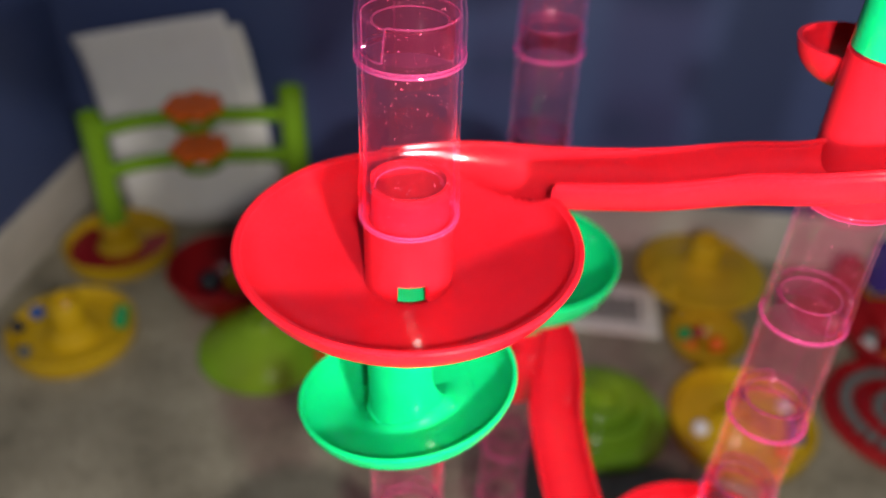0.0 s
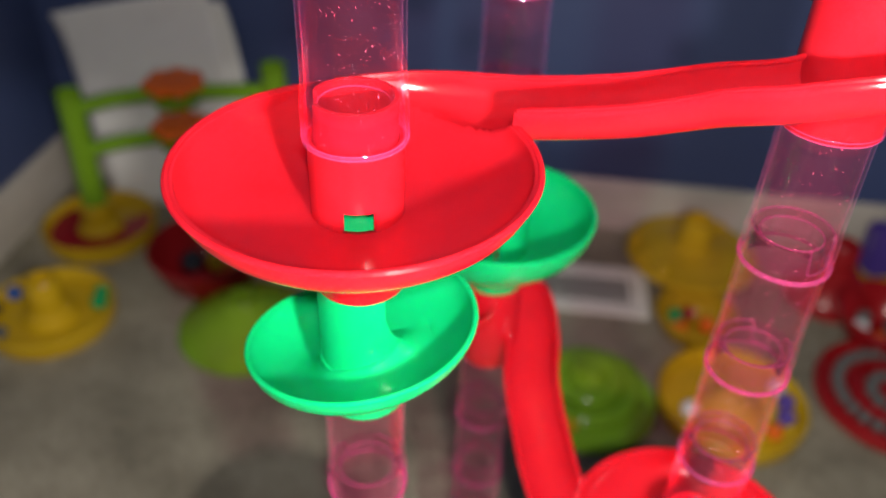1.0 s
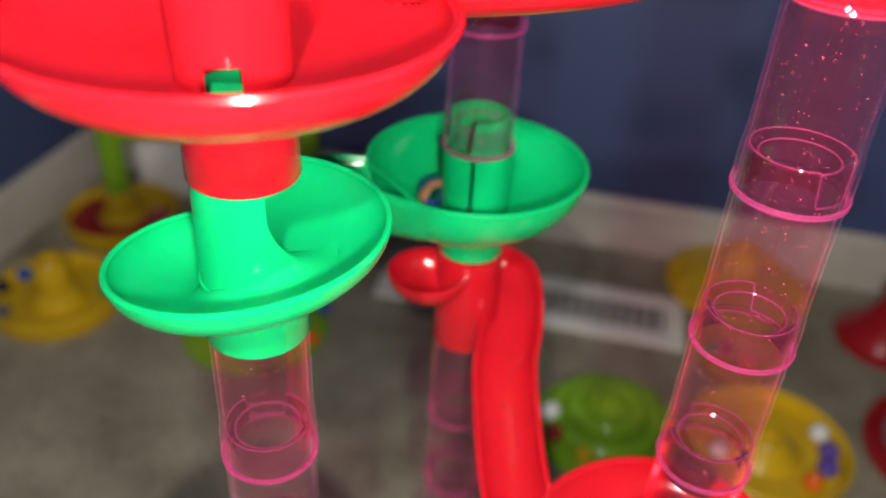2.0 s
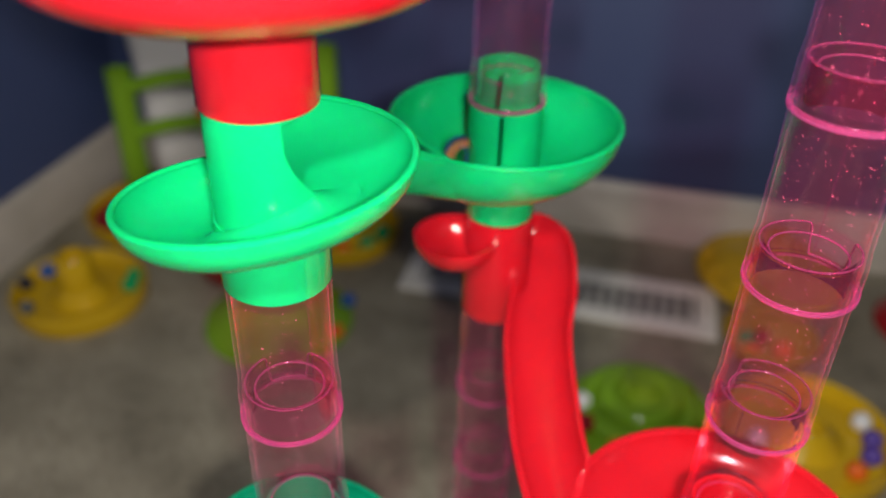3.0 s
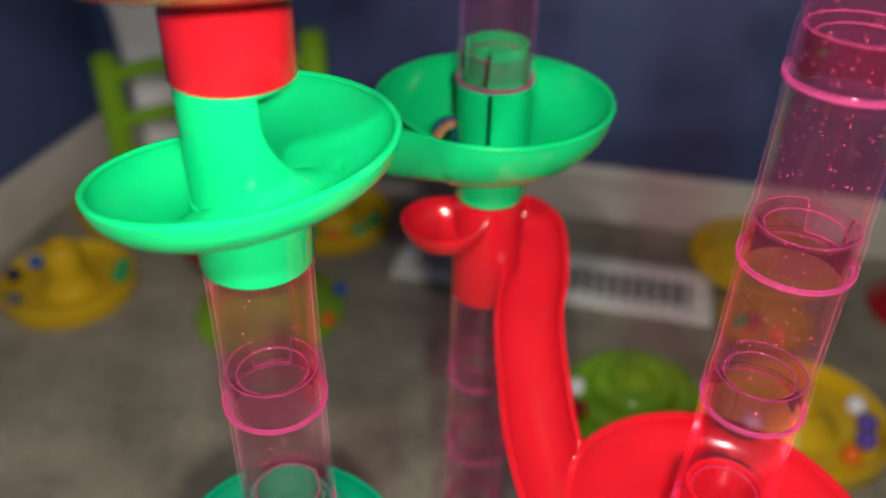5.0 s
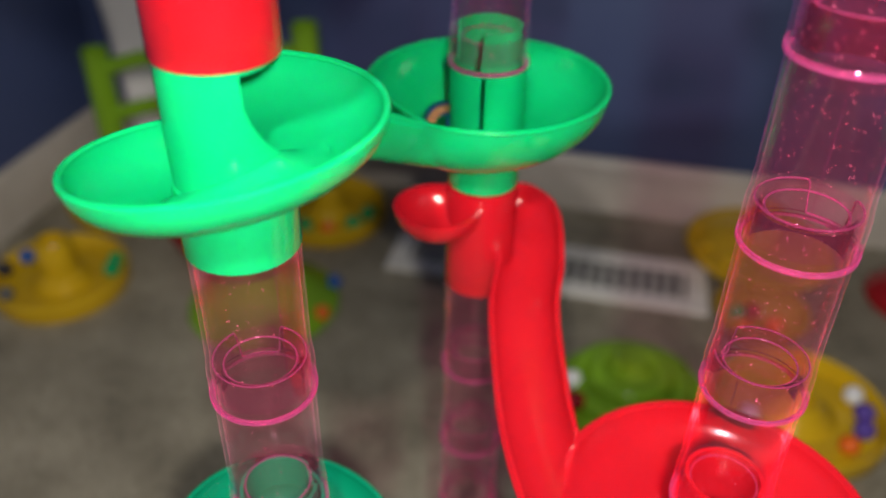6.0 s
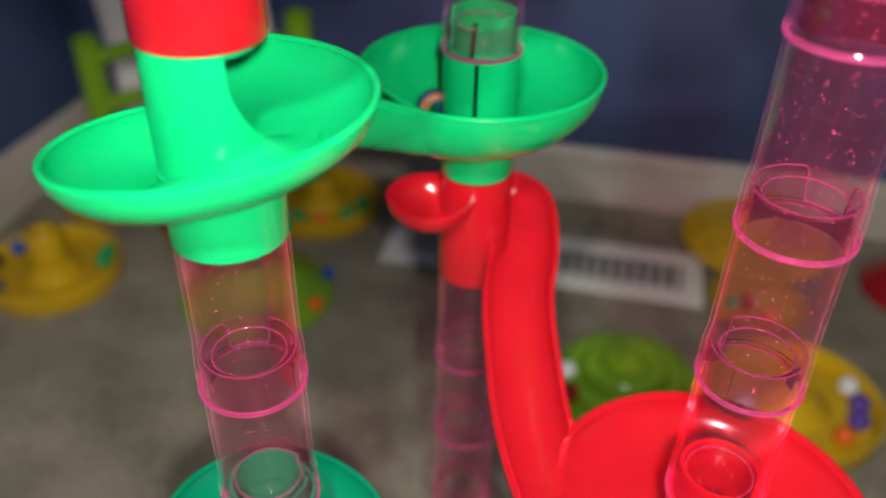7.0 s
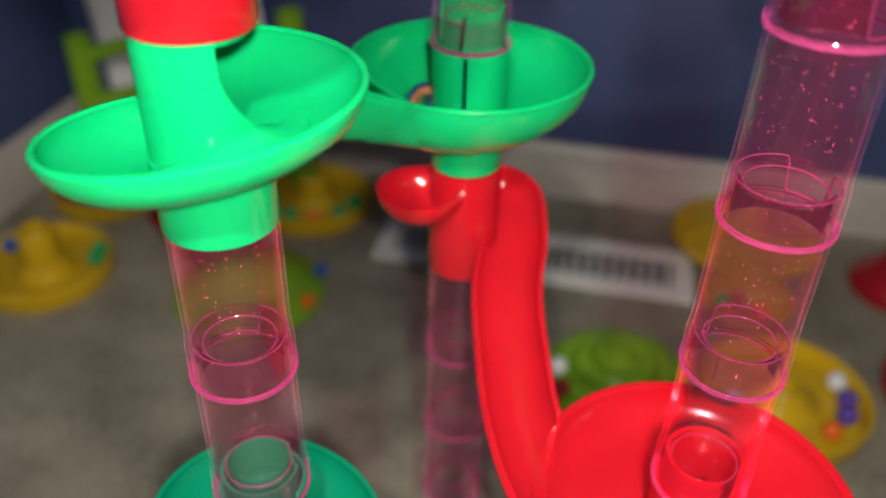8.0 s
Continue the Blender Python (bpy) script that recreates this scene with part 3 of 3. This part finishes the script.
beads((-0.268, 0.690), [(0.0735, -0.020, 0.020, 0.008, ORANGE, "orange"), (0.068, 0.034, 0.020, 0.008, BLUE_P, "blue")], "the lime base")
base_dish((0.252, 0.890), 0.082, GOLD, 0.084, "see-through golden plastic dish with a tall hub", dome=True, hub_r=0.020, saucer=True)
# glossy golden balls added to stand for the glints on the dish's rim
beads((0.252, 0.890), [(-0.062, -0.030, 0.043, 0.007, GOLD, "golden"), (-0.070, 0.006, 0.043, 0.007, GOLD, "golden"), (-0.040, -0.056, 0.043, 0.009, GOLD, "golden"), (0.040, 0.052, 0.043, 0.007, GOLD, "golden")], "the golden dish, added for its glints")
cup((0.246, 0.772), 0.045, 0.032, CLEAR_YELLOW, "small amber plastic cup with a few dark marbles")
beads((0.246, 0.772), [(-0.020, 0.012, 0.014, 0.009, GREEN, "green"), (-0.004, 0.018, 0.014, 0.009, CLEAR_RED, "dark red"), (0.016, 0.0, 0.014, 0.010, ORANGE, "orange"), (-0.018, -0.012, 0.014, 0.010, ORANGE, "orange")], "the amber cup")
base_dish((0.272, 0.650), 0.077, YELLOW, 0.026, "yellow plastic ring tray with a few coloured marbles", hub_r=0.016)
beads((0.272, 0.650), [(0.052, -0.018, 0.019, 0.0095, PURPLE, "violet"), (0.056, 0.004, 0.019, 0.0095, PURPLE, "violet"), (0.050, 0.026, 0.019, 0.009, PEARL, "white"), (0.036, -0.040, 0.019, 0.009, ORANGE, "orange"), (-0.046, -0.022, 0.019, 0.009, PEARL, "white")], "the yellow tray")


def spiral_base(at, radius):
    t = thing("spiral_mound_toy", "lime green plastic base with a stepped spiral mound", "base", pose(at[0], at[1], 0))
    part("foot", revolve([(radius * 0.97, 0), (radius, 0.004), (radius * 0.97, 0.011), (radius * 0.86, 0.013), (0, 0.013)], 72), LIME, t)
    pts = []
    for i in range(200):
        u = i / 199
        a = radians(40 + 900 * u)
        r = radius * (0.80 - 0.62 * u)
        pts.append((r * math.cos(a), r * math.sin(a), 0.014 + 0.030 * u))
    part("spiral_track", sweep_tube(pts, radius * 0.13, False, 12), LIME, t)
    part("mound", revolve([(radius * 0.78, 0.012), (radius * 0.45, 0.030), (radius * 0.16, 0.044), (radius * 0.13, 0.052), (0, 0.053)], 48), LIME, t)


spiral_base((0.122, 0.638), 0.073)
beads((0.122, 0.638), [(-0.056, -0.012, 0.026, 0.0095, PEARL, "white"), (-0.050, -0.036, 0.023, 0.009, CLEAR_RED, "dark red"), (-0.020, -0.056, 0.022, 0.008, YELLOW, "yellow")], "the lime base")

base_dish((0.425, 0.872), 0.056, CLEAR_RED, 0.082, "deep red domed plastic base with a tall hub", dome=True)
cup((0.470, 0.800), 0.058, 0.040, CLEAR_RED, "deep red plastic cup holding small pale beads")
beads((0.470, 0.800), [(-0.030, -0.006, 0.018, 0.010, PEARL, "pale"), (-0.014, -0.026, 0.018, 0.010, ORANGE, "peach"), (0.006, -0.032, 0.018, 0.009, ORANGE, "peach"), (-0.020, 0.014, 0.018, 0.009, STEEL, "grey"), (0.010, 0.0, 0.018, 0.010, STEEL, "grey")], "the red cup")


def beaded_tray(at, radius):
    """A red tray with two rings of grey beads between red ridges."""
    t = thing("beaded_tray", "red plastic tray with rings of grey beads", "tray", pose(at[0], at[1], 0))
    part("tray", revolve([(radius * 0.96, 0), (radius, 0.004), (radius, 0.014), (radius * 0.95, 0.017), (radius * 0.90, 0.014), (radius * 0.86, 0.008), (radius * 0.58, 0.008), (radius * 0.55, 0.016),
                          (radius * 0.48, 0.017), (radius * 0.45, 0.008), (0, 0.008)], 72), CLEAR_RED, t)
    for ring, count in ((0.72, 26), (0.32, 12)):
        for k in range(count):
            a = math.tau * k / count
            b = part("bead", ball(radius * 0.085), STEEL, t)
            b.location = (radius * ring * math.cos(a), radius * ring * math.sin(a), 0.014)


beaded_tray((0.455, 0.692), 0.086)
block = thing("toy_block", "violet plastic toy block beside the red cups", "toy", pose(0.512, 0.935, 0, 0, 0, 12))
part("body", box((0.07, 0.034, 0.075), (0, 0, 0.0375), 0.004), PURPLE, block, smooth=False)
part("stud", revolve([(0.010, 0.075), (0.010, 0.082), (0.008, 0.084), (0, 0.084)], 24), PURPLE, block)
part("foot_strip", box((0.074, 0.038, 0.010), (0, 0, 0.005), 0.002), YELLOW, block, "yellow plastic foot", smooth=False)


def spinner_frame():
    """Two posts on the yellow bases joined by two rails that carry flower spinners."""
    t = thing("spinner_frame", "lime green frame with orange flower spinners between two posts", "toy", pose(-0.520, 0.842, 0))
    far = Vector((0.246, 0.033, 0))
    for x, y, top in ((0, 0, 0.206), (far.x, far.y, 0.248)):
        bm = shell([(0.0165, 0.038), (0.0160, 0.060), (0.0150, top - 0.004), (0.0156, top)], 0.0022, 40, centre=(x, y, 0))
        part("post", bm, LIME, t)
    for low, high in ((0.186, 0.214), (0.128, 0.158)):
        mid = far * 0.52 + Vector((0, 0, (low + high) / 2 + 0.010))
        line = spline([(0.012, 0.001, low), (0.06, 0.008, low + 0.014), mid, (far.x - 0.055, far.y - 0.006, high - 0.002), (far.x - 0.012, far.y, high)], 10)
        part("rail", sweep_tube(line, 0.0095, False, 12), LIME, t)
        holder = part("cup_holder", shell([(0.010, -0.014), (0.026, -0.010), (0.034, 0.004)], -0.002, 40, centre=mid), LIME, t)
        flower = bmesh.new()
        for k in range(7):
            a = math.tau * k / 7
            ball(0.0135, mid + Vector((0.024 * math.cos(a), 0.024 * math.sin(a), 0.012)), flower, 0.6)
        ball(0.018, mid + Vector((0, 0, 0.012)), flower, 0.5)
        part("flower", flower, ORANGE, holder, "orange flower-shaped spinner")


spinner_frame()

def paper_sheet(at, lean, label):
    """A sheet that leans against the wall, slightly wavy, its top edge curling forward."""
    bm = bmesh.new()
    bmesh.ops.create_grid(bm, x_segments=16, y_segments=24, size=0.5)
    c, s = math.cos(radians(lean)), math.sin(radians(lean))
    for v in bm.verts:
        u, w = v.co.x + 0.5, v.co.y + 0.5
        curl = 0.012 * max(0.0, w - 0.75) ** 2 * 16
        x, h = (u - 0.5) * 0.216, w * 0.262
        v.co = (c * x - s * h, 0.055 * (w - 1) + 0.004 * math.sin(3 * u) - curl, s * x + c * h)
    sheet = thicken(part("paper_sheet", bm, PAPER), 0.0008)
    sheet.location = at
    tagged(sheet, label, "paper", "paper sheets at the wall")


paper_sheet((-0.424, 0.962, 0.026), 13, "white paper sheet leaning on the wall behind the toys")
paper_sheet((-0.414, 0.976, 0.008), 12, "second white paper sheet behind the leaning one")


def floor_vent(x0, x1, y0, y1):
    """A floor register: bevelled frame round a near-black slab that paints the opening's shade, with upright fins and
    two cross bars.
    """
    t = thing("floor_vent", "white metal floor register with dark slots in the carpet", "vent", pose((x0 + x1) / 2, (y0 + y1) / 2, 0))
    w, d, edge = x1 - x0, y1 - y0, 0.022
    # flat slab coloured as the shade of a hollow duct
    part("duct", box((w - 2 * edge + 0.004, d - 2 * edge + 0.004, 0.003), (0, 0, 0.002)), DUCT_SHADE, t, "near-black slab for the shade inside the duct", smooth=False)
    for sx, sy, px, py in ((w, edge, 0, (d - edge) / 2), (w, edge, 0, -(d - edge) / 2), (edge, d - 2 * edge, (w - edge) / 2, 0), (edge, d - 2 * edge, -(w - edge) / 2, 0)):
        part("frame", box((sx, sy, 0.007), (px, py, 0.0035), 0.0015), VENT, t, smooth=False)
    count = 22
    for k in range(count):
        x = -w / 2 + edge + (w - 2 * edge) * (k + 0.5) / count
        fin = part("fin", box((0.0055, d - 2 * edge, 0.004), (0, 0, 0), 0.0008), VENT, t, smooth=False)
        fin.matrix_basis = pose(x, 0, 0.0048, 0, 18, 0)


floor_vent(-0.162, 0.198, 0.785, 0.878)
